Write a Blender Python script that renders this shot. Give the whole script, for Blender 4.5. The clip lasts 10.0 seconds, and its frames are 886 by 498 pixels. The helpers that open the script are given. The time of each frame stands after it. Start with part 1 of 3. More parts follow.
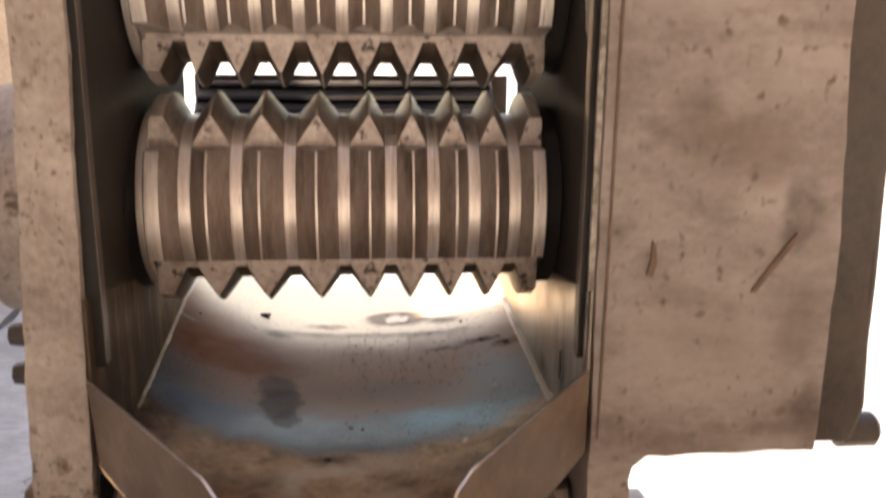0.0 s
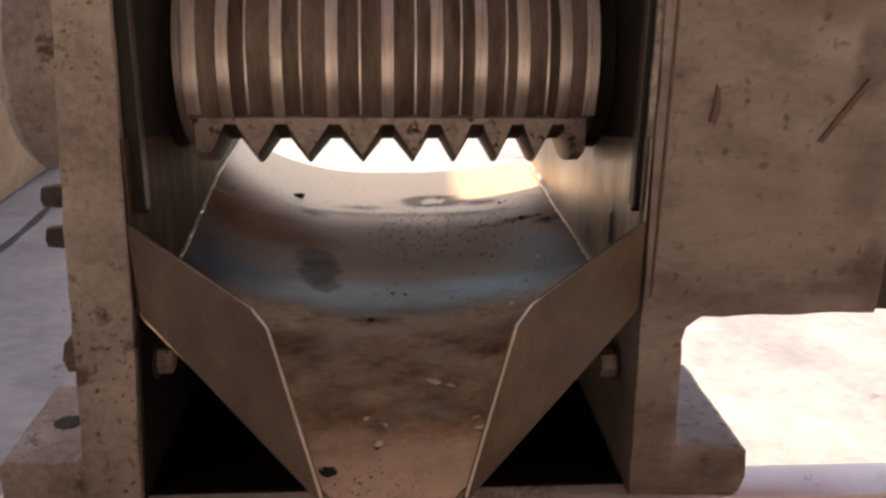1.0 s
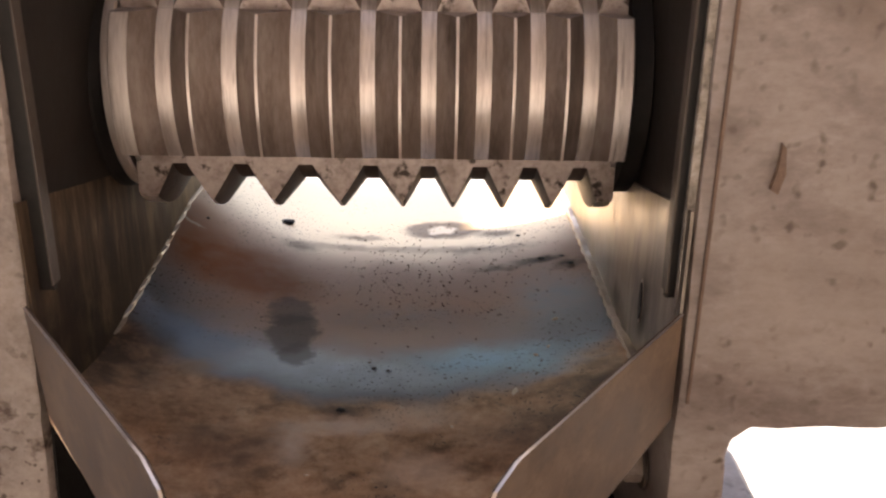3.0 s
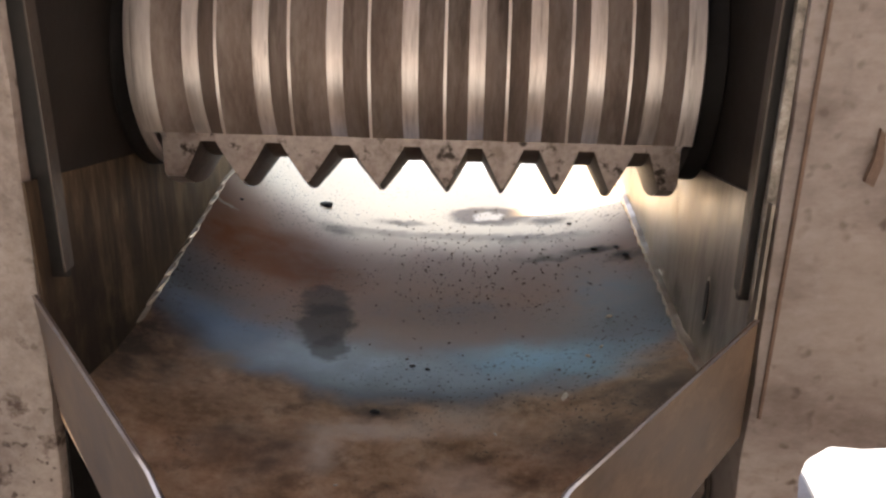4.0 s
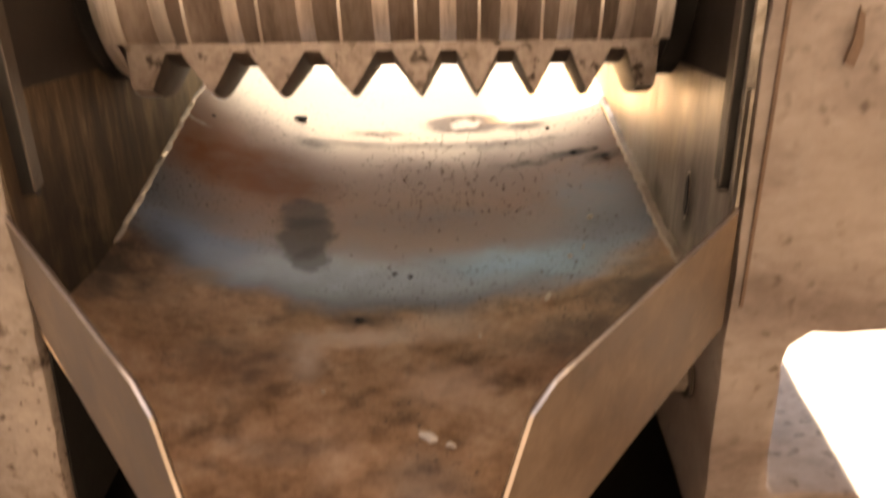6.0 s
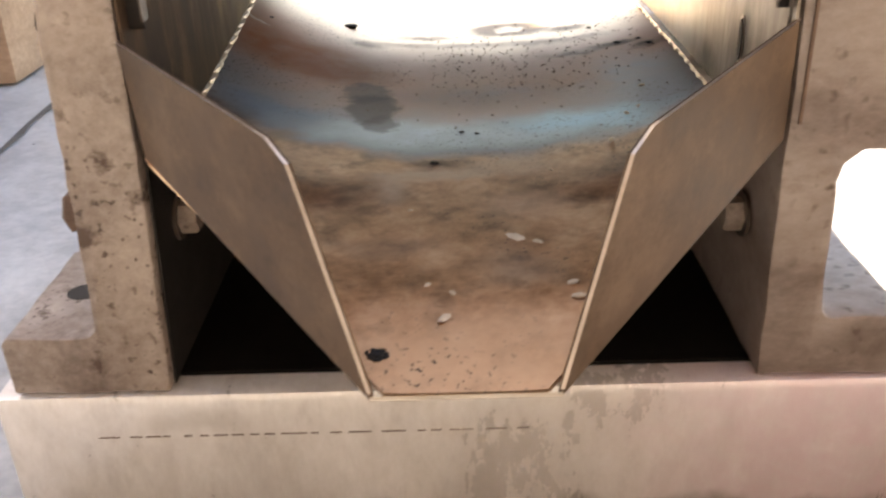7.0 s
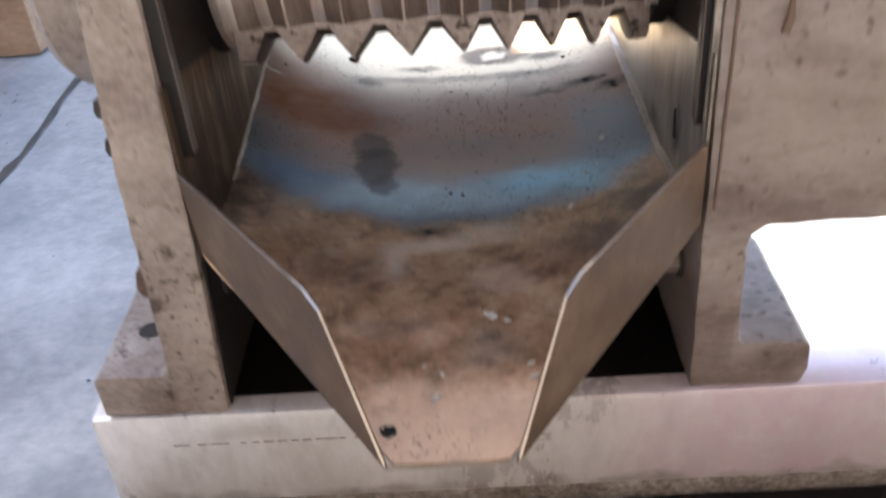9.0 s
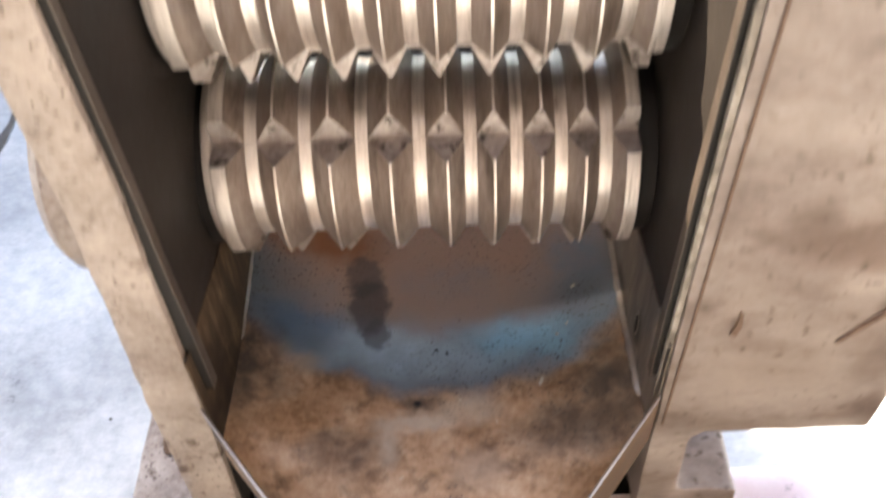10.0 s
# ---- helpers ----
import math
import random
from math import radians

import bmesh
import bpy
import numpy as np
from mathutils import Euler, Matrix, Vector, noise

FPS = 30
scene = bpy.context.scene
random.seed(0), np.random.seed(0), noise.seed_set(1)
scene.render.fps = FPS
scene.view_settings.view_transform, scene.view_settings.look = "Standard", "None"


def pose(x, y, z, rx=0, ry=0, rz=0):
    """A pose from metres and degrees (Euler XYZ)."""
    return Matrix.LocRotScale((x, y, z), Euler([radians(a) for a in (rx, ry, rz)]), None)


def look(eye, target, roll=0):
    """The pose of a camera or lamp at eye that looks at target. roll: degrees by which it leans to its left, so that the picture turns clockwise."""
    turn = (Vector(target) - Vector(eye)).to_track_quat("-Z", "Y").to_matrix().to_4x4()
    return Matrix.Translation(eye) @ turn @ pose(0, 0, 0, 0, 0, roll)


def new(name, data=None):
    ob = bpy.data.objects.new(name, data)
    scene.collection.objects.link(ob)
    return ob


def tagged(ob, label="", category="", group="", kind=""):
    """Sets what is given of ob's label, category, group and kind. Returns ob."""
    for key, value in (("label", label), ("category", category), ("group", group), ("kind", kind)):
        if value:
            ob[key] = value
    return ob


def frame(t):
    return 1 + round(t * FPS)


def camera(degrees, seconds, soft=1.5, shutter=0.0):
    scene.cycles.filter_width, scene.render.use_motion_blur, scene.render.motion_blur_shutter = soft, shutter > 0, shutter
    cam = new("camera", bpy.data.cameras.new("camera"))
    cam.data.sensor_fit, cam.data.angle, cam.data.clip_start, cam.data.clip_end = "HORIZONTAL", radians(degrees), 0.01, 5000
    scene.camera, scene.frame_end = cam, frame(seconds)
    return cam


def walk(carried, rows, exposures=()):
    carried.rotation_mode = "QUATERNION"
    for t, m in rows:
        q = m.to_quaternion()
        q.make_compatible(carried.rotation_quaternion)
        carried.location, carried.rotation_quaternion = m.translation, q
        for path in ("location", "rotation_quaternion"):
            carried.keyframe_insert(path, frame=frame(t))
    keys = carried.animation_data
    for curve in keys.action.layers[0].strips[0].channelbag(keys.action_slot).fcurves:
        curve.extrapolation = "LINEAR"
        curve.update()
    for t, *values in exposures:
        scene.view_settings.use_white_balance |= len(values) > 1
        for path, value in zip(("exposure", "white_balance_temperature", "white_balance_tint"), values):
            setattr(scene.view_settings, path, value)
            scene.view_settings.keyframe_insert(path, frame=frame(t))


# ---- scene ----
cam = camera(51.4, 10.0, soft=2.4, shutter=0.5)
PATH = [
    (0, (0.017, -0.5, 0.485), (0.179, 1.429, -0.019), 0.6),
    (0.5, (0.007, -0.494, 0.433), (0.182, 1.422, -0.112), 0.2),
    (1, (-0.002, -0.492, 0.43), (0.127, 1.4, -0.204), 0.8),
    (1.5, (0.003, -0.429, 0.46), (0.068, 1.448, -0.227), 1.2),
    (2, (0.024, -0.42, 0.461), (0.067, 1.456, -0.231), 1.1),
    (3.5, (0.036, -0.344, 0.443), (0.024, 1.52, -0.282), 0.9),
    (4, (0.035, -0.332, 0.44), (-0.038, 1.52, -0.311), 1.0),
    (4.5, (0.033, -0.327, 0.443), (-0.054, 1.482, -0.404), 0.4),
    (5, (0.031, -0.392, 0.492), (-0.012, 1.363, -0.467), -0.1),
    (5.5, (0.04, -0.383, 0.543), (0.033, 1.391, -0.379), -0.4),
    (5.6, (0.044, -0.375, 0.526), (0.032, 1.408, -0.38), -0.3),
    (6, (0.036, -0.331, 0.432), (0.005, 1.45, -0.478), -0.9),
    (6.2, (0.035, -0.345, 0.412), (0.002, 1.425, -0.518), -1.1),
    (7.3, (-0.005, -0.402, 0.371), (-0.061, 1.388, -0.52), -2.9),
    (7.5, (-0.005, -0.412, 0.376), (-0.073, 1.371, -0.525), -3.3),
    (8, (-0.014, -0.444, 0.368), (-0.057, 1.35, -0.514), -3.3),
    (8.3, (0.003, -0.449, 0.359), (-0.048, 1.356, -0.502), -3.7),
    (8.5, (0.012, -0.457, 0.362), (-0.036, 1.328, -0.539), -3.9),
    (9, (0.019, -0.441, 0.517), (-0.054, 1.214, -0.603), -4.7),
    (9.4, (0.032, -0.412, 0.632), (-0.081, 1.081, -0.693), -5.8),
    (9.5, (0.046, -0.402, 0.642), (-0.108, 1.079, -0.693), -6.3),
    (10, (0.025, -0.301, 0.779), (-0.015, 0.986, -0.751), -3.2),
]
EXPOSURES = [(0, 2.55, 8800, 20), (0.3, 2.0, 9300, 26), (1.0, 1.4, 9100, 28), (1.5, 1.85, 9500, 28), (2.2, 2.5, 9900, 32), (3.4, 2.5, 7600, 16), (4.5, 2.5, 7400, 14), (5.2, 3.1, 6000, 8), (5.6, 3.4, 5300, 5),
             (5.9, 3.0, 13000, 25), (6.2, 2.9, 12500, 24), (7.4, 2.95, 7700, 13), (8.6, 2.5, 7700, 15), (9.0, 2.8, 6800, 12), (9.6, 3.35, 6300, 7), (10, 3.5, 7600, 10)]
walk(cam, [(t, look(eye, target, roll)) for t, eye, target, roll in PATH], EXPOSURES)

# ---------------- world, sun, exposure ----------------
SUN_AZ, SUN_EL = radians(-32.0), radians(48.0)   # azimuth from +y towards +x; the sun stands behind the machine
world = bpy.data.worlds.new("sky")
scene.world = world
world.use_nodes = True
wn = world.node_tree
sky = wn.nodes.new("ShaderNodeTexSky")
sky.sky_type = "NISHITA"
sky.sun_disc = False
sky.sun_elevation = SUN_EL
sky.sun_rotation = SUN_AZ
wn.links.new(sky.outputs[0], wn.nodes["Background"].inputs[0])
wn.nodes["Background"].inputs[1].default_value = 0.11
sun = new("sun", bpy.data.lights.new("sun", "SUN"))
sun.data.energy, sun.data.angle, sun.data.color = 3.6, radians(0.6), (1.0, 0.93, 0.82)
sun.matrix_world = look((math.sin(SUN_AZ) * 6, math.cos(SUN_AZ) * 6, 6 * math.tan(SUN_EL)), (0, 0, 0))


# ---------------- materials ----------------
def material(name, colours, scale=8.0, metallic=0.0, rough=(0.5, 0.7), bump=0.2, fine=120.0, stretch=(1, 1, 1),
             stain=None, stain_scale=3.0, stain_cut=(0.52, 0.68), gloss=0.5, grain=0.35):
    """Two noises of different size mix the colours; a third adds stains; fine noise gives the relief."""
    m = bpy.data.materials.new(name)
    m.use_nodes = True
    t = m.node_tree
    n, l = t.nodes, t.links
    b = n["Principled BSDF"]
    co = n.new("ShaderNodeTexCoord")
    mp = n.new("ShaderNodeMapping")
    mp.inputs["Scale"].default_value = stretch
    l.new(co.outputs["Object"], mp.inputs["Vector"])

    def noisy(s, detail, rgh=0.6):
        x = n.new("ShaderNodeTexNoise")
        x.inputs["Scale"].default_value, x.inputs["Detail"].default_value, x.inputs["Roughness"].default_value = s, detail, rgh
        l.new(mp.outputs[0], x.inputs["Vector"])
        return x
    big, small = noisy(scale, 5), noisy(fine, 4, 0.7)
    ramp = n.new("ShaderNodeValToRGB")
    while len(ramp.color_ramp.elements) < len(colours):
        ramp.color_ramp.elements.new(0.5)
    for i, c in enumerate(colours):
        ramp.color_ramp.elements[i].position = 0.37 + 0.26 * i / max(1, len(colours) - 1)
        ramp.color_ramp.elements[i].color = (*c, 1)
    mixv = n.new("ShaderNodeMix")
    mixv.data_type = "FLOAT"
    mixv.inputs[0].default_value = grain
    l.new(big.outputs["Fac"], mixv.inputs[2])
    l.new(small.outputs["Fac"], mixv.inputs[3])
    l.new(mixv.outputs[0], ramp.inputs[0])
    out = ramp.outputs[0]
    if stain:
        sn = noisy(stain_scale, 6, 0.65)
        sr = n.new("ShaderNodeMapRange")
        sr.inputs[1].default_value, sr.inputs[2].default_value = stain_cut
        l.new(sn.outputs["Fac"], sr.inputs[0])
        mx = n.new("ShaderNodeMix")
        mx.data_type = "RGBA"
        l.new(sr.outputs[0], mx.inputs[0])
        l.new(out, mx.inputs[6])
        mx.inputs[7].default_value = (*stain, 1)
        out = mx.outputs[2]
    l.new(out, b.inputs["Base Color"])
    rr = n.new("ShaderNodeMapRange")
    rr.inputs[1].default_value, rr.inputs[2].default_value = 0.3, 0.7
    rr.inputs[3].default_value, rr.inputs[4].default_value = rough
    l.new(mixv.outputs[0], rr.inputs[0])
    l.new(rr.outputs[0], b.inputs["Roughness"])
    b.inputs["Metallic"].default_value = metallic
    b.inputs["Specular IOR Level"].default_value = gloss
    if bump:
        bp = n.new("ShaderNodeBump")
        bp.inputs["Strength"].default_value, bp.inputs["Distance"].default_value = bump, 0.002
        l.new(mixv.outputs[0], bp.inputs["Height"])
        l.new(bp.outputs[0], b.inputs["Normal"])
    return m


CAST = material("cast_iron_painted", [(0.15, 0.110, 0.090), (0.29, 0.240, 0.212), (0.42, 0.363, 0.328)], 11, 0.0, (0.38, 0.7), 0.8, 170, grain=0.32,
                stain=(0.085, 0.052, 0.038), stain_scale=42, stain_cut=(0.58, 0.67))
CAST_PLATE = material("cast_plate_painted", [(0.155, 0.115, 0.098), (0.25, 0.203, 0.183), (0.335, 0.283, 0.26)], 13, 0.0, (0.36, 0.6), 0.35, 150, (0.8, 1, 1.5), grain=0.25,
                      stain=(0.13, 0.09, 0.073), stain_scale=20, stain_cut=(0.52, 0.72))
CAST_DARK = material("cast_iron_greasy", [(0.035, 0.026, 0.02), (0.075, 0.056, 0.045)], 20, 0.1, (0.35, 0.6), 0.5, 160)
STEEL = material("turned_steel", [(0.46, 0.405, 0.37), (0.69, 0.63, 0.59), (0.85, 0.795, 0.755)], 34, 0.7, (0.27, 0.5), 0.12, 260, (5.0, 0.4, 0.4), grain=0.3,
                 stain=(0.20, 0.15, 0.125), stain_scale=30, stain_cut=(0.60, 0.72))
DULL = material("dull_grimy_steel", [(0.20, 0.153, 0.13), (0.31, 0.25, 0.22), (0.42, 0.36, 0.325)], 30, 0.5, (0.34, 0.55), 0.15, 300, (2.5, 0.5, 0.5), grain=0.3,
                stain=(0.10, 0.075, 0.06), stain_scale=26, stain_cut=(0.52, 0.70))
NOTCH = material("milled_notch_steel", [(0.24, 0.20, 0.18), (0.40, 0.35, 0.33), (0.52, 0.475, 0.45)], 60, 0.5, (0.36, 0.55), 0.25, 300, (1, 1, 1), grain=0.35,
                 stain=(0.05, 0.038, 0.03), stain_scale=95, stain_cut=(0.56, 0.64))
UNDERSIDE = material("dark_brown_underside", [(0.028, 0.02, 0.015), (0.075, 0.055, 0.042), (0.14, 0.11, 0.09)], 60, 0.2, (0.35, 0.6), 0.4, 260)
FLAP = material("dull_sheet_steel", [(0.055, 0.033, 0.02), (0.092, 0.058, 0.037), (0.135, 0.09, 0.061)], 26, 0.0, (0.5, 0.7), 0.10, 240, (1, 1, 1.3), grain=0.3, gloss=0.2,
                stain=(0.075, 0.05, 0.036), stain_scale=30, stain_cut=(0.50, 0.70))
BROWN_BLACK = material("near_black_brown", [(0.010, 0.008, 0.007), (0.030, 0.023, 0.019)], 14, 0.1, (0.5, 0.75), 0.3, 120, gloss=0.25)
# near-black without sheen, stands for the deep shade under the tray
VOID_BLACK = material("void_shade_black", [(0.004, 0.0035, 0.003), (0.009, 0.008, 0.007)], 20, 0.0, (0.8, 0.95), 0.2, 120, gloss=0.1)
BLACK = material("black_grease_and_shade", [(0.008, 0.007, 0.007), (0.022, 0.020, 0.019)], 25, 0.1, (0.5, 0.75), 0.3, 150, gloss=0.3)
BEAM = material("bare_steel_beam", [(0.62, 0.595, 0.57), (0.80, 0.785, 0.765), (0.92, 0.91, 0.90)], 11, 0.25, (0.20, 0.42), 0.12, 150, (1.4, 1, 0.6), grain=0.25,
                stain=(0.52, 0.485, 0.455), stain_scale=16, stain_cut=(0.50, 1.0))
GRIME = material("grimy_steel", [(0.09, 0.075, 0.062), (0.24, 0.21, 0.18), (0.44, 0.40, 0.36)], 45, 0.2, (0.4, 0.65), 0.4, 220, grain=0.5)
CHEEK_W = material("streaked_brown_cheek_steel", [(0.03, 0.02, 0.014), (0.10, 0.07, 0.046), (0.26, 0.195, 0.125)], 30, 0.0, (0.55, 0.75), 0.12, 200, (1, 1.8, 0.3), grain=0.3, gloss=0.1,
                   stain=(0.06, 0.045, 0.036), stain_scale=22, stain_cut=(0.50, 0.66))
CHEEK_E = material("streaked_grey_cheek_steel", [(0.10, 0.078, 0.06), (0.24, 0.20, 0.165), (0.38, 0.33, 0.28)], 24, 0.45, (0.26, 0.5), 0.12, 200, (1, 1.6, 0.35), grain=0.3,
                   stain=(0.07, 0.056, 0.048), stain_scale=20, stain_cut=(0.54, 0.68))
RUST = material("brown_rust", [(0.09, 0.055, 0.04), (0.20, 0.13, 0.095)], 60, 0.1, (0.6, 0.85), 0.6, 260)
CONCRETE = material("concrete", [(0.24, 0.255, 0.265), (0.375, 0.39, 0.395), (0.50, 0.505, 0.50)], 5.5, 0.0, (0.22, 0.48), 0.2, 60, gloss=0.65,
                    stain=(0.20, 0.22, 0.235), stain_scale=8, stain_cut=(0.48, 0.74), grain=0.4)
CRACK = material("crack_dirt", [(0.05, 0.045, 0.04), (0.09, 0.08, 0.07)], 40, 0, (0.8, 0.9), 0.3, 200)
BOARD = material("dark_board", [(0.008, 0.006, 0.005), (0.022, 0.015, 0.012)], 12, 0, (0.8, 0.95), 0.3, 90, (0.3, 1, 1), gloss=0.1)
CARTON = material("brown_carton", [(0.24, 0.15, 0.09), (0.36, 0.24, 0.155), (0.48, 0.34, 0.23)], 7, 0, (0.7, 0.85), 0.15, 90, (0.6, 1, 1.6))
PLASTER = material("unseen_shell", [(0.32, 0.265, 0.235), (0.42, 0.36, 0.325)], 1.5, 0, (0.8, 0.9), 0.3, 30)
PULP = material("dry_cane_pulp", [(0.55, 0.46, 0.34), (0.72, 0.64, 0.52)], 200, 0, (0.6, 0.8), 0.2, 900)
BRIGHT = material("filed_edge", [(0.42, 0.36, 0.31), (0.55, 0.48, 0.42)], 60, 0.8, (0.28, 0.4), 0.05, 400)


SOFT, MEDIUM, CRISP = (1.45, 0.25), (1.2, 0.75), (1.07, 0.93)


def stains(m, spots, plane="xy", warp_size=0.036, warp_scale=30):
    """Adds patches with a shape of their own to a material, stains as well as painted shade and reflections: (x, y,
    half width, half depth, colour, strength, dull (minus: bare metal), edge), in the thing's own metres.
    """
    n, l = m.node_tree.nodes, m.node_tree.links
    bsdf = n["Principled BSDF"]
    co = n.new("ShaderNodeTexCoord")
    nz = n.new("ShaderNodeTexNoise")
    nz.inputs["Scale"].default_value, nz.inputs["Detail"].default_value = warp_scale, 2.5
    l.new(co.outputs["Object"], nz.inputs["Vector"])
    warp = n.new("ShaderNodeVectorMath")
    warp.operation = "MULTIPLY_ADD"
    l.new(nz.outputs["Color"], warp.inputs[0])
    ws = warp_size
    warp.inputs[1].default_value = {"xy": (ws, ws, 0), "xz": (ws, 0, ws), "yz": (0, ws, ws)}[plane]
    l.new(co.outputs["Object"], warp.inputs[2])
    fine = n.new("ShaderNodeTexNoise")                 # films are worn through in blotches
    fine.inputs["Scale"].default_value, fine.inputs["Detail"].default_value, fine.inputs["Roughness"].default_value = 48, 5, 0.65
    l.new(co.outputs["Object"], fine.inputs["Vector"])
    worn = n.new("ShaderNodeMapRange")
    worn.inputs[1].default_value, worn.inputs[2].default_value, worn.inputs[3].default_value, worn.inputs[4].default_value = 0.36, 0.58, 0.62, 1.0
    l.new(fine.outputs[0], worn.inputs[0])
    for x, y, w, d, colour, strength, dull, *edge in spots:
        mp = n.new("ShaderNodeMapping")
        mp.vector_type = "TEXTURE"
        cx, cy = x + ws / 2, y + ws / 2
        mp.inputs["Location"].default_value = {"xy": (cx, cy, 0), "xz": (cx, 0, cy), "yz": (0, cx, cy)}[plane]
        mp.inputs["Scale"].default_value = {"xy": (w, d, 1e3), "xz": (w, 1e3, d), "yz": (1e3, w, d)}[plane]
        l.new(warp.outputs[0], mp.inputs["Vector"])
        ln = n.new("ShaderNodeVectorMath")
        ln.operation = "LENGTH"
        l.new(mp.outputs[0], ln.inputs[0])
        mr = n.new("ShaderNodeMapRange")
        mr.interpolation_type = "SMOOTHSTEP"
        mr.inputs[1].default_value, mr.inputs[2].default_value = edge[0] if edge else SOFT
        mr.inputs[3].default_value, mr.inputs[4].default_value = 0.0, strength
        l.new(ln.outputs[1], mr.inputs[0])
        film_mask = n.new("ShaderNodeMath")
        film_mask.operation = "MULTIPLY"
        l.new(mr.outputs[0], film_mask.inputs[0])
        if edge and edge[0] != SOFT:
            film_mask.inputs[1].default_value = 1.0
        else:
            l.new(worn.outputs[0], film_mask.inputs[1])
        mx = n.new("ShaderNodeMix")
        mx.data_type = "RGBA"
        l.new(film_mask.outputs[0], mx.inputs[0])
        l.new(bsdf.inputs["Base Color"].links[0].from_socket, mx.inputs[6])
        mx.inputs[7].default_value = (*colour, 1)
        l.new(mx.outputs[2], bsdf.inputs["Base Color"])
        if dull:
            for socket, value in (("Metallic", 0.05), ("Roughness", 0.6), ("Specular IOR Level", 0.08)) if dull > 0 else (("Metallic", 0.75), ("Roughness", 0.38), ("Specular IOR Level", 0.4)):
                dm = n.new("ShaderNodeMix")
                dm.data_type = "FLOAT"
                sc = n.new("ShaderNodeMath")
                sc.operation = "MULTIPLY"
                sc.inputs[1].default_value = abs(dull)
                l.new(film_mask.outputs[0], sc.inputs[0])
                l.new(sc.outputs[0], dm.inputs[0])
                if bsdf.inputs[socket].links:
                    l.new(bsdf.inputs[socket].links[0].from_socket, dm.inputs[2])
                else:
                    dm.inputs[2].default_value = bsdf.inputs[socket].default_value
                dm.inputs[3].default_value = value
                l.new(dm.outputs[0], bsdf.inputs[socket])
    return m


stains(BEAM, [(0.115, -0.043, 0.12, 0.5, (0.76, 0.56, 0.62), 0.7, 0)])     # pink reflection painted on the steel
stains(BEAM, [(-0.20, 0.014, 0.12, 0.010, (0.26, 0.23, 0.20), 0.8, 0), (0.02, 0.013, 0.10, 0.009, (0.30, 0.265, 0.23), 0.75, 0), (0.24, 0.013, 0.14, 0.012, (0.22, 0.19, 0.165), 0.85, 0),
              (0.62, 0.013, 0.25, 0.011, (0.24, 0.21, 0.18), 0.85, 0), (-0.24, 0.082, 0.03, 0.008, (0.55, 0.52, 0.48), 0.6, 0)], "xz")     # crusted dirt along the lower fold
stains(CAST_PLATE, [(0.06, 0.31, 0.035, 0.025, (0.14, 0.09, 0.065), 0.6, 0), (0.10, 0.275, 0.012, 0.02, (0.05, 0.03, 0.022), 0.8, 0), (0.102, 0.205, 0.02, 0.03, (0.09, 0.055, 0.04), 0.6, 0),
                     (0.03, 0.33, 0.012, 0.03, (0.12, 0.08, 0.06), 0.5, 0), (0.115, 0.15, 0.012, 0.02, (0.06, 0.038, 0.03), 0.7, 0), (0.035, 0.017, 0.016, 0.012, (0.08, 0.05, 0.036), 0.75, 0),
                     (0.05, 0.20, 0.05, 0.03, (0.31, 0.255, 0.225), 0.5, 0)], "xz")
STAINED = material("stained_sheet_steel", [(0.32, 0.175, 0.092), (0.50, 0.30, 0.175), (0.64, 0.43, 0.28)], 42, 0.72, (0.27, 0.5), 0.07, 230, grain=0.38,
                     stain=(0.20, 0.112, 0.064), stain_scale=55, stain_cut=(0.50, 0.70))
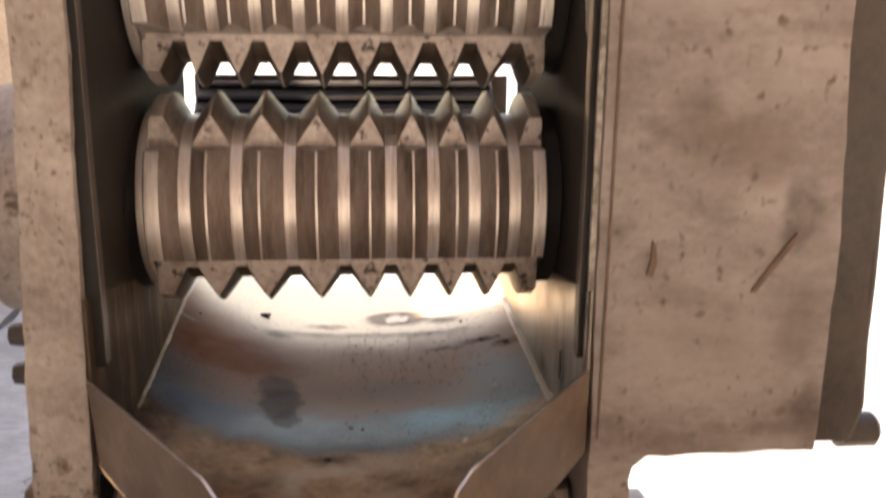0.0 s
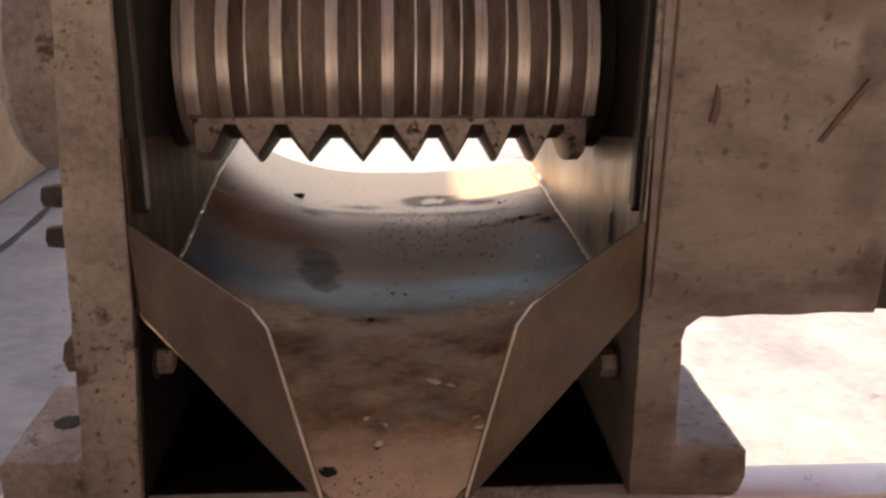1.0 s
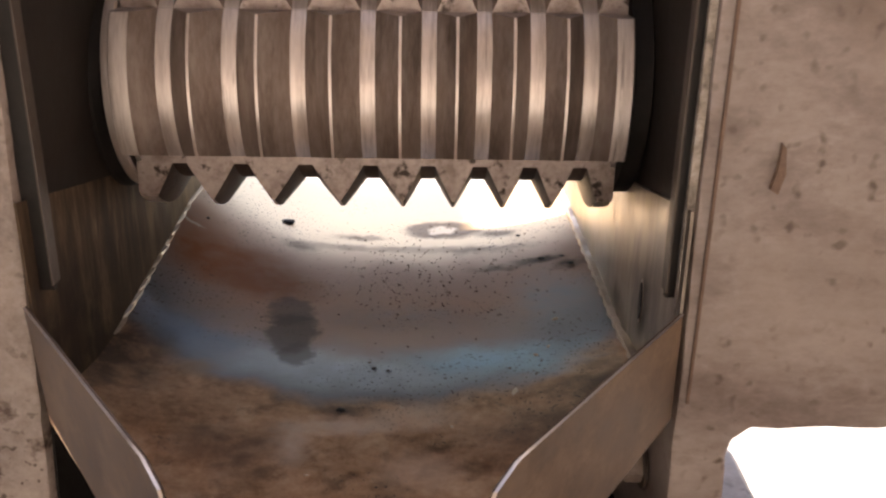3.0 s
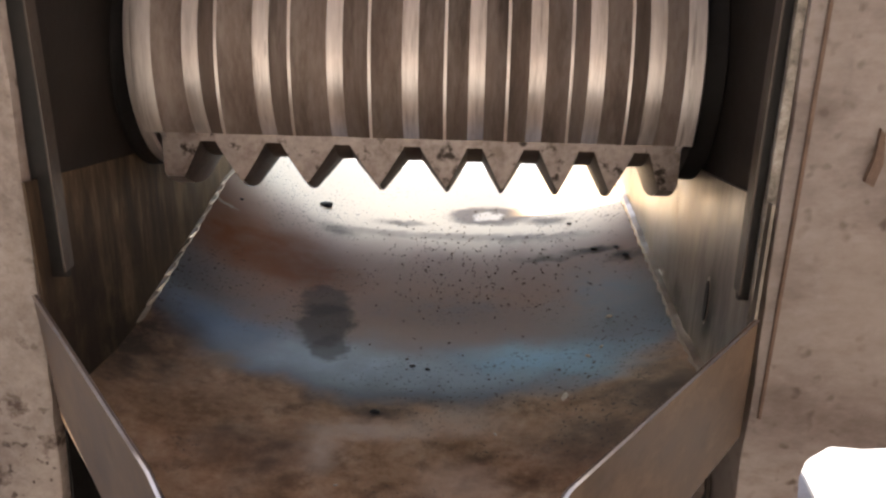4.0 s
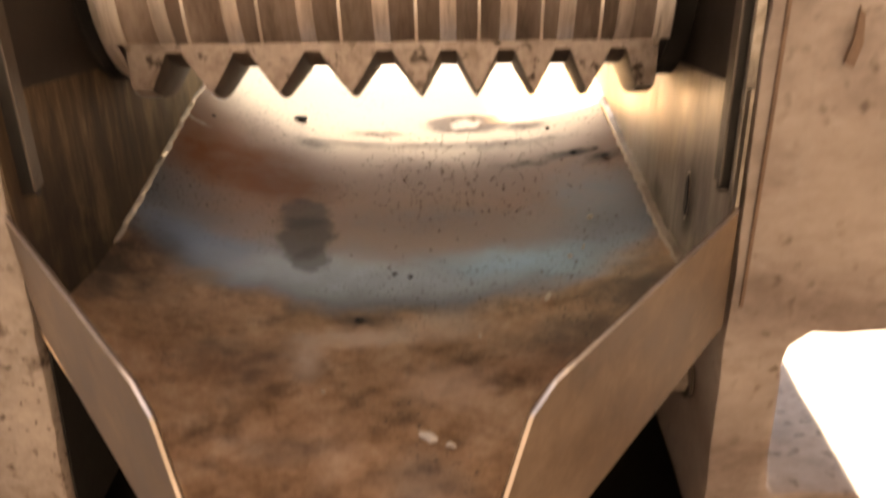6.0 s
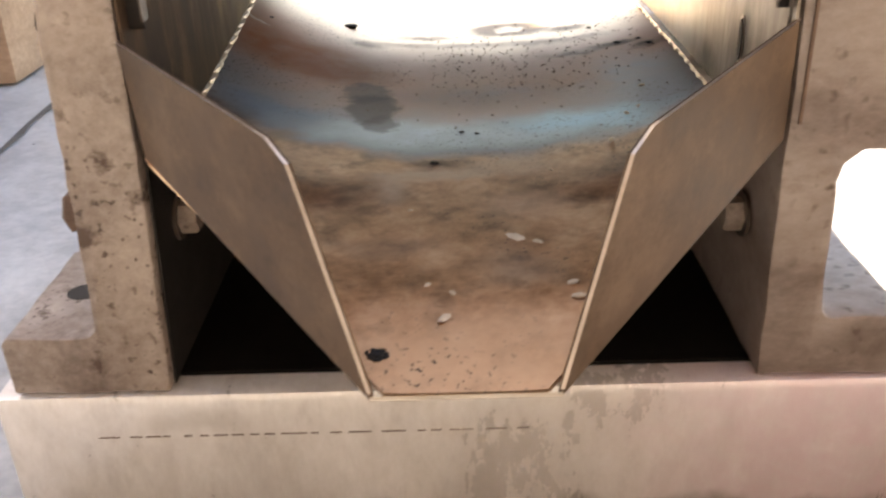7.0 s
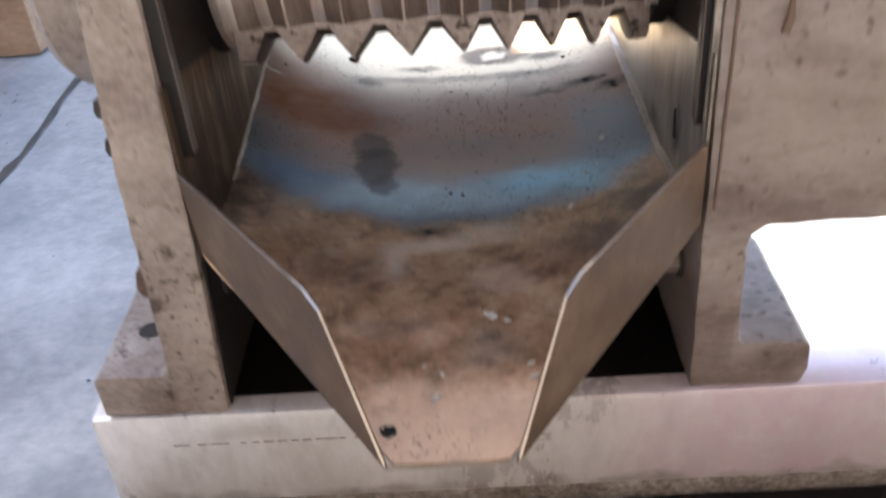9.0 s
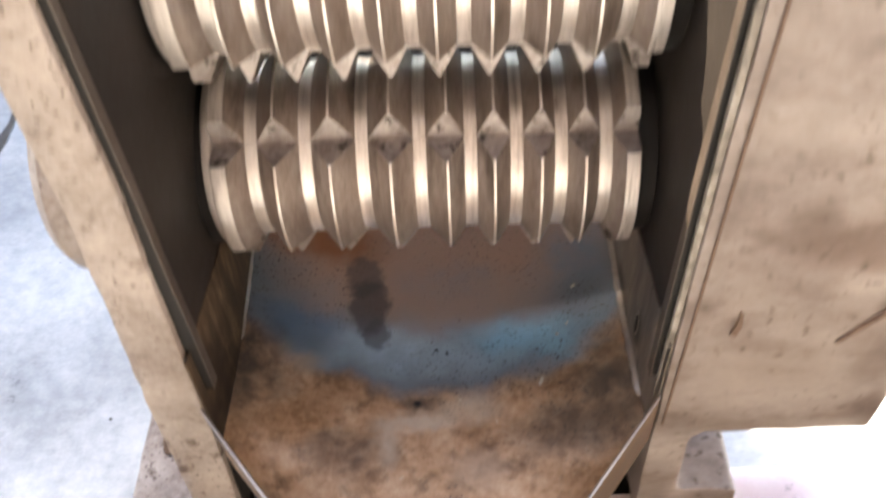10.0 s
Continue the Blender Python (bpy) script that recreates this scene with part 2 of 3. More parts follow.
# films, colour bands and dark corners, in metres from the tray's own base
stains(STAINED, [(0.002, -0.235, 0.07, 0.03, (0.5, 0.33, 0.21), 0.8, 0.5, SOFT),    # paler film by the lip
                   (0.005, 0.100, 0.178, 0.155, (0.19, 0.235, 0.275), 0.95, -0.6, CRISP),    # blue band with a sharp curved front edge
                   (0.075, -0.010, 0.046, 0.022, (0.25, 0.45, 0.58), 1, -0.6, SOFT),
                   (-0.028, -0.020, 0.045, 0.022, (0.40, 0.51, 0.60), 0.95, -0.6, SOFT),
                   (0.025, -0.030, 0.04, 0.014, (0.37, 0.46, 0.53), 0.8, -0.5, SOFT),
                   (-0.094, 0.010, 0.035, 0.02, (0.12, 0.19, 0.27), 0.9, -0.4, SOFT),
                   (0.005, 0.162, 0.17, 0.155, (0.43, 0.255, 0.185), 0.95, 0.9, MEDIUM),    # mauve brown film across the middle
                   (0.112, 0.062, 0.03, 0.045, (0.20, 0.235, 0.28), 0.85, -0.6, SOFT),    # grey blue steel by the seam
                   (0.015, 0.045, 0.06, 0.022, (0.24, 0.235, 0.26), 0.6, 0.2, SOFT),
                   (-0.105, 0.105, 0.055, 0.034, (0.30, 0.115, 0.048), 1, 1.0, SOFT),    # rust
                   (-0.068, 0.088, 0.04, 0.022, (0.28, 0.11, 0.048), 0.95, 1.0, SOFT),
                   (0.015, 0.305, 0.22, 0.165, (0.56, 0.43, 0.275), 1, -0.85, MEDIUM),    # rubbed bare steel under the rollers, the sky's bright reflection painted into its colour
                   (-0.137, -0.030, 0.035, 0.05, (0.045, 0.034, 0.028), 0.95, 0.9, SOFT),    # dark corners: shade and the cheeks' reflection painted in
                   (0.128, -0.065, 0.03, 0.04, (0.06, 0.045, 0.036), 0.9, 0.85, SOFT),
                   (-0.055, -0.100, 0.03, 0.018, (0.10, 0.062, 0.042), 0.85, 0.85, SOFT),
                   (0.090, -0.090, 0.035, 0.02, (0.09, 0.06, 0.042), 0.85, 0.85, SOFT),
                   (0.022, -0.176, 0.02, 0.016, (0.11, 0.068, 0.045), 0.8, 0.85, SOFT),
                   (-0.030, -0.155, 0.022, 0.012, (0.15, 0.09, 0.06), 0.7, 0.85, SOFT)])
# small marks with crisper edges
stains(STAINED, [(-0.052, 0.052, 0.015, 0.020, (0.075, 0.062, 0.062), 0.68, 0.5, MEDIUM),    # dark rubbed patch
                   (-0.047, 0.024, 0.0155, 0.027, (0.06, 0.052, 0.055), 0.8, 0.6, MEDIUM),
                   (-0.041, -0.003, 0.010, 0.014, (0.06, 0.056, 0.062), 0.7, 0.5, MEDIUM),
                   (0.110, 0.133, 0.018, 0.007, (0.06, 0.042, 0.032), 0.95, 0.9, SOFT),    # dirt smears near the seam
                   (0.130, 0.117, 0.012, 0.008, (0.04, 0.03, 0.024), 0.95, 0.9, SOFT),
                   (0.082, 0.125, 0.02, 0.006, (0.12, 0.085, 0.065), 0.8, 0.8, SOFT),
                   (-0.061, 0.161, 0.012, 0.008, (0.15, 0.105, 0.075), 0.85, 0.8, SOFT),
                   (0.043, 0.210, 0.030, 0.020, (0.20, 0.14, 0.095), 0.8, 0.8, MEDIUM),    # pale spot in a dark ring
                   (0.043, 0.209, 0.010, 0.009, (0.62, 0.50, 0.36), 1, -0.6, MEDIUM),
                   (0.085, 0.196, 0.016, 0.008, (0.14, 0.10, 0.07), 0.85, 0.8, SOFT),
                   (-0.020, 0.190, 0.020, 0.006, (0.20, 0.145, 0.10), 0.8, 0.8, SOFT),
                   (-0.020, 0.168, 0.05, 0.007, (0.24, 0.17, 0.12), 0.6, 0.8, SOFT),
                   (0.060, 0.165, 0.05, 0.008, (0.22, 0.155, 0.115), 0.7, 0.8, SOFT),
                   (-0.137, 0.138, 0.012, 0.002, (0.62, 0.55, 0.46), 0.8, 0.3, MEDIUM),    # scratch
                   (-0.011, -0.064, 0.012, 0.007, (0.05, 0.04, 0.034), 0.9, 0.85, SOFT),
                   (-0.012, -0.078, 0.030, 0.008, (0.52, 0.42, 0.33), 0.85, 0.85, SOFT),    # dried pale smears
                   (-0.030, -0.092, 0.009, 0.018, (0.50, 0.40, 0.31), 0.8, 0.85, SOFT),
                   (0.026, -0.070, 0.026, 0.012, (0.48, 0.38, 0.29), 0.8, 0.85, SOFT),
                   (-0.090, -0.030, 0.012, 0.010, (0.30, 0.23, 0.17), 0.7, 0.85, SOFT),
                   (0.030, -0.115, 0.02, 0.016, (0.40, 0.28, 0.20), 0.6, 0.85, SOFT)], "xy", 0.014, 110)


def speckle(m, colour, scale, cut, clump=9.0, clump_cut=(0.42, 0.6)):
    """Crusts of fine dirt grains, gathered in loose clumps."""
    n, l = m.node_tree.nodes, m.node_tree.links
    bsdf = n["Principled BSDF"]
    co = n.new("ShaderNodeTexCoord")
    masks = []
    for sc, (lo, hi), detail in ((scale, cut, 1.5), (clump, clump_cut, 3)):
        nz = n.new("ShaderNodeTexNoise")
        nz.inputs["Scale"].default_value, nz.inputs["Detail"].default_value = sc, detail
        l.new(co.outputs["Object"], nz.inputs["Vector"])
        mr = n.new("ShaderNodeMapRange")
        mr.inputs[1].default_value, mr.inputs[2].default_value = lo, hi
        l.new(nz.outputs["Fac"], mr.inputs[0])
        masks.append(mr)
    mu = n.new("ShaderNodeMath")
    mu.operation = "MULTIPLY"
    l.new(masks[0].outputs[0], mu.inputs[0])
    l.new(masks[1].outputs[0], mu.inputs[1])
    mx = n.new("ShaderNodeMix")
    mx.data_type = "RGBA"
    l.new(mu.outputs[0], mx.inputs[0])
    l.new(bsdf.inputs["Base Color"].links[0].from_socket, mx.inputs[6])
    mx.inputs[7].default_value = (*colour, 1)
    l.new(mx.outputs[2], bsdf.inputs["Base Color"])
    return m


speckle(STAINED, (0.07, 0.05, 0.038), 460, (0.62, 0.69), 14, (0.46, 0.62))
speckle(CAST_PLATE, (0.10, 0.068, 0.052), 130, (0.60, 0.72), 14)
speckle(CAST, (0.07, 0.045, 0.034), 220, (0.60, 0.68), 16)
# west cheek: reflection painted in, cream at the rear top, dark in front
stains(CHEEK_W, [(0.20, 0.09, 0.13, 0.05, (0.50, 0.41, 0.28), 0.7, -0.3, SOFT), (-0.06, 0.03, 0.10, 0.075, (0.022, 0.016, 0.013), 0.97, 0.95, SOFT),
                 (0.06, 0.035, 0.05, 0.03, (0.05, 0.034, 0.024), 0.85, 0.9, SOFT), (0.15, 0.025, 0.08, 0.014, (0.10, 0.068, 0.045), 0.7, 0.8, SOFT)], "yz", 0.03, 40)
# east cheek: blue-grey and cream reflections painted in, dark round the slot
stains(CHEEK_E, [(0.10, 0.05, 0.06, 0.03, (0.42, 0.45, 0.47), 0.8, -0.6, SOFT), (0.02, 0.02, 0.04, 0.02, (0.05, 0.045, 0.042), 0.85, 0.7, SOFT),
                 (-0.035, 0.055, 0.012, 0.016, (0.02, 0.018, 0.016), 0.9, 0.8, SOFT), (0.20, 0.10, 0.1, 0.03, (0.46, 0.37, 0.25), 0.7, 0.2, SOFT)], "yz", 0.03, 40)


# ---------------- building helpers ----------------
def origin(ob):
    p = Vector((0, 0, 0))
    while ob:
        p += ob.location
        ob = ob.parent
    return p


def thing(name, at, label, category, group="", kind=""):
    ob = new(name)
    ob.empty_display_size = 0.02
    ob.location = at
    return tagged(ob, label, category, group, kind)


def finish(bm, name, mat, sharp=30.0, more=()):
    bmesh.ops.remove_doubles(bm, verts=bm.verts, dist=1e-6)
    bmesh.ops.recalc_face_normals(bm, faces=bm.faces)
    me = bpy.data.meshes.new(name)
    bm.to_mesh(me)
    bm.free()
    me.materials.append(mat)
    for m in more:
        me.materials.append(m)
    for p in me.polygons:
        p.use_smooth = True
    me.set_sharp_from_angle(angle=radians(sharp))
    return me


def part(name, bm, mat, parent, label="", sharp=30.0, more=()):
    o = origin(parent)
    bmesh.ops.translate(bm, verts=bm.verts, vec=-o)
    ob = new(name, finish(bm, name, mat, sharp, more))
    ob.parent = parent
    return tagged(ob, label)


def solo(name, bm, mat, at, label, category, group="", kind="", sharp=30.0):
    bmesh.ops.translate(bm, verts=bm.verts, vec=-Vector(at))
    ob = new(name, finish(bm, name, mat, sharp))
    ob.location = at
    return tagged(ob, label, category, group, kind)


def bevelled(bm, width, segments=2):
    if width:
        bmesh.ops.bevel(bm, geom=[e for e in bm.edges if e.calc_face_angle(0) > 0.5], offset=width, segments=segments, profile=0.6, affect="EDGES", clamp_overlap=True)
    return bm


def box(x0, x1, y0, y1, z0, z1, bevel=0.0015):
    bm = bmesh.new()
    bmesh.ops.create_cube(bm, size=1, matrix=Matrix.Translation(((x0 + x1) / 2, (y0 + y1) / 2, (z0 + z1) / 2)) @ Matrix.Diagonal((x1 - x0, y1 - y0, z1 - z0, 1)))
    return bevelled(bm, bevel)


def prism(outline, axis, lo, hi, bevel=0.0015):
    """A straight prism over an outline of 2D points: axis 'x' takes (y, z), 'y' takes (x, z), 'z' takes (x, y)."""
    put = {"x": lambda p, h: (h, p[0], p[1]), "y": lambda p, h: (p[0], h, p[1]), "z": lambda p, h: (p[0], p[1], h)}[axis]
    bm = bmesh.new()
    a = [bm.verts.new(put(p, lo)) for p in outline]
    b = [bm.verts.new(put(p, hi)) for p in outline]
    bm.faces.new(a)
    bm.faces.new(list(reversed(b)))
    for i in range(len(a)):
        j = (i + 1) % len(a)
        bm.faces.new((a[i], b[i], b[j], a[j]))
    bmesh.ops.recalc_face_normals(bm, faces=bm.faces)
    return bevelled(bm, bevel)


def roughen(bm, cuts, amount, size):
    """Cast or hand-cut faces are never quite flat or straight."""
    bmesh.ops.subdivide_edges(bm, edges=[e for e in bm.edges if e.calc_length() > size * 1.5], cuts=cuts, use_grid_fill=True)
    for v in bm.verts:
        v.co += noise.noise_vector(v.co / size) * amount
    return bm


def lathe(profile, axis_point, segments=48):
    """A turned body round a line along x through axis_point (y, z): profile of (x, radius)."""
    bm = bmesh.new()
    rings = []
    for x, r in profile:
        if r <= 0:
            rings.append([bm.verts.new((x, *axis_point))] * segments)
        else:
            rings.append([bm.verts.new((x, axis_point[0] + r * math.cos(2 * math.pi * k / segments), axis_point[1] + r * math.sin(2 * math.pi * k / segments))) for k in range(segments)])
    for p, q in zip(rings, rings[1:]):
        for k in range(segments):
            j = (k + 1) % segments
            vs = list(dict.fromkeys((p[k], p[j], q[j], q[k])))
            if len(vs) > 2:
                bm.faces.new(vs)
    return bm


def sheet(grid, thick, up=True):
    """A thin sheet through a grid of points (rows of vectors), given thickness downwards."""
    bm = bmesh.new()
    top = [[bm.verts.new(p) for p in row] for row in grid]
    for r0, r1 in zip(top, top[1:]):
        for a, b, c, d in zip(r0, r0[1:], r1[1:], r1):
            bm.faces.new((a, b, c, d))
    bmesh.ops.recalc_face_normals(bm, faces=bm.faces)
    bmesh.ops.solidify(bm, geom=bm.faces[:], thickness=thick)
    return bm


# ---------------- the ground and the unseen walls and roof ---
bm = bmesh.new()
bmesh.ops.create_grid(bm, x_segments=60, y_segments=60, size=300)
solo("ground", bm, CONCRETE, (0, 0, 0), "pale worn concrete floor with cracks and dirt", "floor", kind="structure")

rng = random.Random(4)


def crack(points, width):
    bm = bmesh.new()
    rows = []
    for (x0, y0), (x1, y1) in zip(points, points[1:]):
        for k in range(8):
            f = k / 8
            rows.append((x0 + (x1 - x0) * f + rng.uniform(-1, 1) * 0.003, y0 + (y1 - y0) * f))
    vs = []
    for i, (x, y) in enumerate(rows):
        a, b = rows[max(0, i - 1)], rows[min(len(rows) - 1, i + 1)]
        d = Vector((b[0] - a[0], b[1] - a[1])).normalized()
        w = width * rng.uniform(0.35, 1.0) * 0.5
        vs.append((bm.verts.new((x - d.y * w, y + d.x * w, 0.0015)), bm.verts.new((x + d.y * w, y - d.x * w, 0.0015))))
    for p, q in zip(vs, vs[1:]):
        bm.faces.new((p[0], p[1], q[1], q[0]))
    return bm


solo("floor_crack", crack([(-0.56, 0.05), (-0.545, 0.35), (-0.548, 0.62), (-0.556, 0.95), (-0.57, 1.6), (-0.6, 2.6)], 0.016), CRACK, (-0.55, 0.5, 0), "dark dirt-filled joint in the concrete floor", "crack", kind="structure")

# unseen walls added behind and beside the viewer, to block and bounce light
solo("wall_south", box(-3.2, 3.2, -2.8, -2.6, 0, 2.8, 0.01), PLASTER, (0, -2.7, 0), "added unseen brown wall that shapes the light", "wall", kind="structure")
solo("wall_west", box(-3.2, -3.0, -2.6, 0.2, 0, 2.8, 0.01), PLASTER, (-3.1, -1.2, 0), "added unseen brown wall that shapes the light", "wall", kind="structure")
solo("wall_east", box(3.0, 3.2, -2.6, 0.2, 0, 2.8, 0.01), PLASTER, (3.1, -1.2, 0), "added unseen brown wall that shapes the light", "wall", kind="structure")

# unseen roof, added to cut the skylight from above and in front
solo("roof", box(-3.2, 3.2, -2.8, -0.75, 2.8, 2.9, 0.01), PLASTER, (0, -1.8, 2.8), "added unseen roof that cuts the light from above", "roof", kind="structure")

# ---------------- the machine: side frames ----------------
AX_Y, AX_Z, AX_TOP = 0.149, 0.356, 0.505       # roller axes
LIN, RIN = -0.1445, 0.1485                      # inner faces of the side frames
DEPTH = 0.29


def hex_bolt(x, y, z, r, length, name, parent, side, mat=CAST):
    prof = [(0, 0.0), (0, r * 0.9), (length * 0.1, r), (length * 0.85, r), (length, r * 0.86), (length, 0.0)]
    b = part(name, lathe([(x + side * p[0], p[1]) for p in prof], (y, z), 6), mat, parent, sharp=40)
    part("washer", lathe([(x, 0.0), (x, r * 1.35), (x + side * 0.0018, r * 1.35), (x + side * 0.0018, 0.0)], (y, z), 24), CAST_DARK, b)


left = thing("side_frame", (-0.165, 0.1, 0.10), "brown-grey painted cast iron side frame with rough edges on steel beam", "machine frame", "side frames of the crusher")
inner = [(-0.150, 0.1005), (-0.1465, 0.17), (-0.1435, 0.23), (-0.1425, 0.28), (-0.1395, 0.40), (-0.137, 0.46), (-0.137, 0.80)]
outer = [(-0.165, 0.80), (-0.166, 0.46), (-0.172, 0.36), (-0.178, 0.25), (-0.1805, 0.17), (-0.182, 0.137)]
part("upright", roughen(prism(inner + outer + [(-0.186, 0.1335), (-0.228, 0.1335), (-0.231, 0.130), (-0.231, 0.1005)], "y", 0.0, 0.10, 0.002), 6, 0.0013, 0.016), CAST, left, "rough cast upright and foot with chipped brown paint")
part("rear_upright", roughen(prism(inner + outer + [(-0.182, 0.1005)], "y", 0.1, DEPTH, 0.001), 4, 0.001, 0.03), CAST, left)
bm = bmesh.new()
bmesh.ops.create_cone(bm, cap_ends=True, segments=24, radius1=0.0085, radius2=0.0085, depth=0.004, matrix=Matrix.Translation((-0.205, 0.047, 0.1322)))
part("bolt_hole", bm, BLACK, left, "dark bolt hole")
hex_bolt(LIN, 0.044, 0.179, 0.009, 0.011, "bolt", left, 1)
hex_bolt(-0.1795, 0.02, 0.195, 0.011, 0.010, "bolt", left, -1, RUST)
for yb, zb in ((0.13, 0.262), (0.13, 0.233)):
    hex_bolt(-0.1755, yb, zb, 0.0085, 0.057, "bolt", left, -1, CAST_DARK)
# black sheet paints the shade on this frame's lower inner side
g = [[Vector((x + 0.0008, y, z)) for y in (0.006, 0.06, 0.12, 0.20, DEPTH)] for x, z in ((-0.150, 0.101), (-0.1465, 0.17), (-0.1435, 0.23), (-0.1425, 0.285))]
part("inner_face", sheet(g, 0.001), BLACK, left, "lower inner face with its shade painted black")

right = thing("side_frame", (0.17, 0.1, 0.10), "brown-grey painted cast iron side frame with wide front plate", "machine frame", "side frames of the crusher")
o = [(0.1505, 0.1005), (0.221, 0.1005), (0.2245, 0.112), (0.2235, 0.130), (0.220, 0.1335), (0.181, 0.1335), (0.178, 0.137), (0.1755, 0.206), (0.1775, 0.2145), (0.186, 0.2215), (0.292, 0.2225), (0.292, 0.36), (0.284, 0.48), (0.283, 0.80), (0.147, 0.80), (0.1475, 0.40), (RIN, 0.27)]
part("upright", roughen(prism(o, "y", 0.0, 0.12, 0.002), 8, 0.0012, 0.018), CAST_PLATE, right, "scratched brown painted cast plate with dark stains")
part("rear_upright", roughen(prism([(0.1505, 0.1005), (0.178, 0.1005), (0.178, 0.80), (0.147, 0.80), (RIN, 0.27)], "y", 0.12, DEPTH, 0.001), 4, 0.001, 0.03), CAST, right)
hex_bolt(RIN - 0.0003, 0.043, 0.172, 0.009, 0.011, "bolt", right, -1)
part("rear_flange", roughen(prism([(0.280, 0.210), (0.334, 0.210), (0.341, 0.235), (0.335, 0.45), (0.338, 0.80), (0.280, 0.80)], "y", 0.035, 0.118, 0.004), 4, 0.0015, 0.03), CAST_DARK, right, "dark greasy flange behind the plate edge")
bm = lathe([(0.332, 0), (0.332, 0.012), (0.356, 0.012), (0.359, 0.009), (0.359, 0)], (0.05, 0.212), 24)
part("pin", bm, CAST_DARK, right, "dark round pin end")
part("seam_line", roughen(prism([(0.1528, 0.235), (0.1540, 0.235), (0.1560, 0.80), (0.1546, 0.80)], "y", -0.0018, 0.001, 0), 6, 0.0003, 0.02), RUST, right, "thin dark seam along the plate edge")
part("scratch", prism([(0.240, 0.327), (0.2425, 0.326), (0.2635, 0.3555), (0.2645, 0.362), (0.2595, 0.3555)], "y", -0.0016, 0.001, 0), RUST, right, "dark gouge in the paint")
part("scratch", prism([(0.177, 0.338), (0.1805, 0.336), (0.1825, 0.345), (0.1812, 0.356), (0.1793, 0.358), (0.1790, 0.347)], "y", -0.0016, 0.001, 0), RUST, right, "dark chip in the paint")

boss = thing("bearing_housing", (-0.20, AX_Y, AX_Z), "round brown cast bearing housing bolted to the side frame", "bearing housing")
part("body", lathe([(-0.168, 0), (-0.168, 0.079), (-0.224, 0.078), (-0.231, 0.072), (-0.231, 0.05), (-0.229, 0.049), (-0.229, 0)], (AX_Y, AX_Z), 64), CAST, boss)
part("end_cap", lathe([(-0.2285, 0), (-0.2285, 0.046), (-0.234, 0.044), (-0.234, 0)], (AX_Y, AX_Z), 48), CAST_DARK, boss)
# near-black sheets over the upper inner faces of both frames
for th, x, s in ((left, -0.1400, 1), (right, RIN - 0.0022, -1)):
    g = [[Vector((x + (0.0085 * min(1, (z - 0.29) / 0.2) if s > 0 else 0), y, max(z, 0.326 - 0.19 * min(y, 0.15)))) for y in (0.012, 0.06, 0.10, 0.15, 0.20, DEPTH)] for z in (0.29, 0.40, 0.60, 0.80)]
    part("inner_liner", sheet(g, 0.001), BROWN_BLACK, th, "near-black inner face")
# thin angle strips along the inner front edges
for x0, x1, lab in ((-0.1410, -0.1320, "w"), (0.1395, RIN - 0.0015, "e")):
    s = thing("edge_strip", ((x0 + x1) / 2, 0.01, 0.285), "dark steel angle strip along the side frame edge", "metal strip", "edge strips")
    xi = x1 if lab == "w" else x0
    part("face", roughen(box(x0, x1, 0.006, 0.009, 0.285, 0.80, 0), 6, 0.0005, 0.03), BLACK, s)
    part("edge", roughen(box(xi - 0.0004, xi + 0.0004, 0.004, 0.012, 0.288, 0.80, 0), 8, 0.0004, 0.03), CAST_DARK, s, "worn dark steel edge")

part("edge_band", roughen(prism([(0.1436, 0.262), (0.1474, 0.255), (0.1468, 0.80), (0.1430, 0.80)], "y", 0.0015, 0.0055, 0.0008), 8, 0.0005, 0.02), GRIME, right, "grey grimy band along the inner plate edge")

# ---------------- rollers ----------------
R_TIP, R_ROOT, CUT = 0.073, 0.0572, 0.0402


# the four notches: inner corner and the directions of the two walls, as (y, z) from the axis, in turning order
NOTCHES = [((CUT, CUT), (1, 0), (0, 1)), ((-CUT, 0.0405), (0, 1), (-1, 0)), ((-CUT, -0.0365), (-1, 0.265), (-0.03, -1)), ((CUT, -CUT), (0, -1), (1, 0))]


def meets(c, d, r):
    """How far along d from c the circle of radius r lies."""
    d = Vector(d).normalized()
    b = d.dot(Vector(c))
    return -b + math.sqrt(max(0.0, b * b - Vector(c).length_squared + r * r)), d


def wall_section(r):
    edges = []
    for c, d1, d2 in NOTCHES:
        s1, u1 = meets(c, d1, r)
        s2, u2 = meets(c, d2, r)
        edges.append((Vector(c) + u1 * s1, Vector(c), Vector(c) + u2 * s2))
    pts = []
    for k in range(4):
        p, c, q = edges[k]
        nxt = edges[(k + 1) % 4][0]
        pts += [p.lerp(c, f / 4) for f in range(4)] + [c.lerp(q, f / 4) for f in range(4)]
        a0, a1 = math.atan2(q.y, q.x), math.atan2(nxt.y, nxt.x)
        if a1 < a0:
            a1 += 2 * math.pi
        pts += [Vector((r * math.cos(a0 + (a1 - a0) * f / 16), r * math.sin(a0 + (a1 - a0) * f / 16))) for f in range(16)]
    return pts


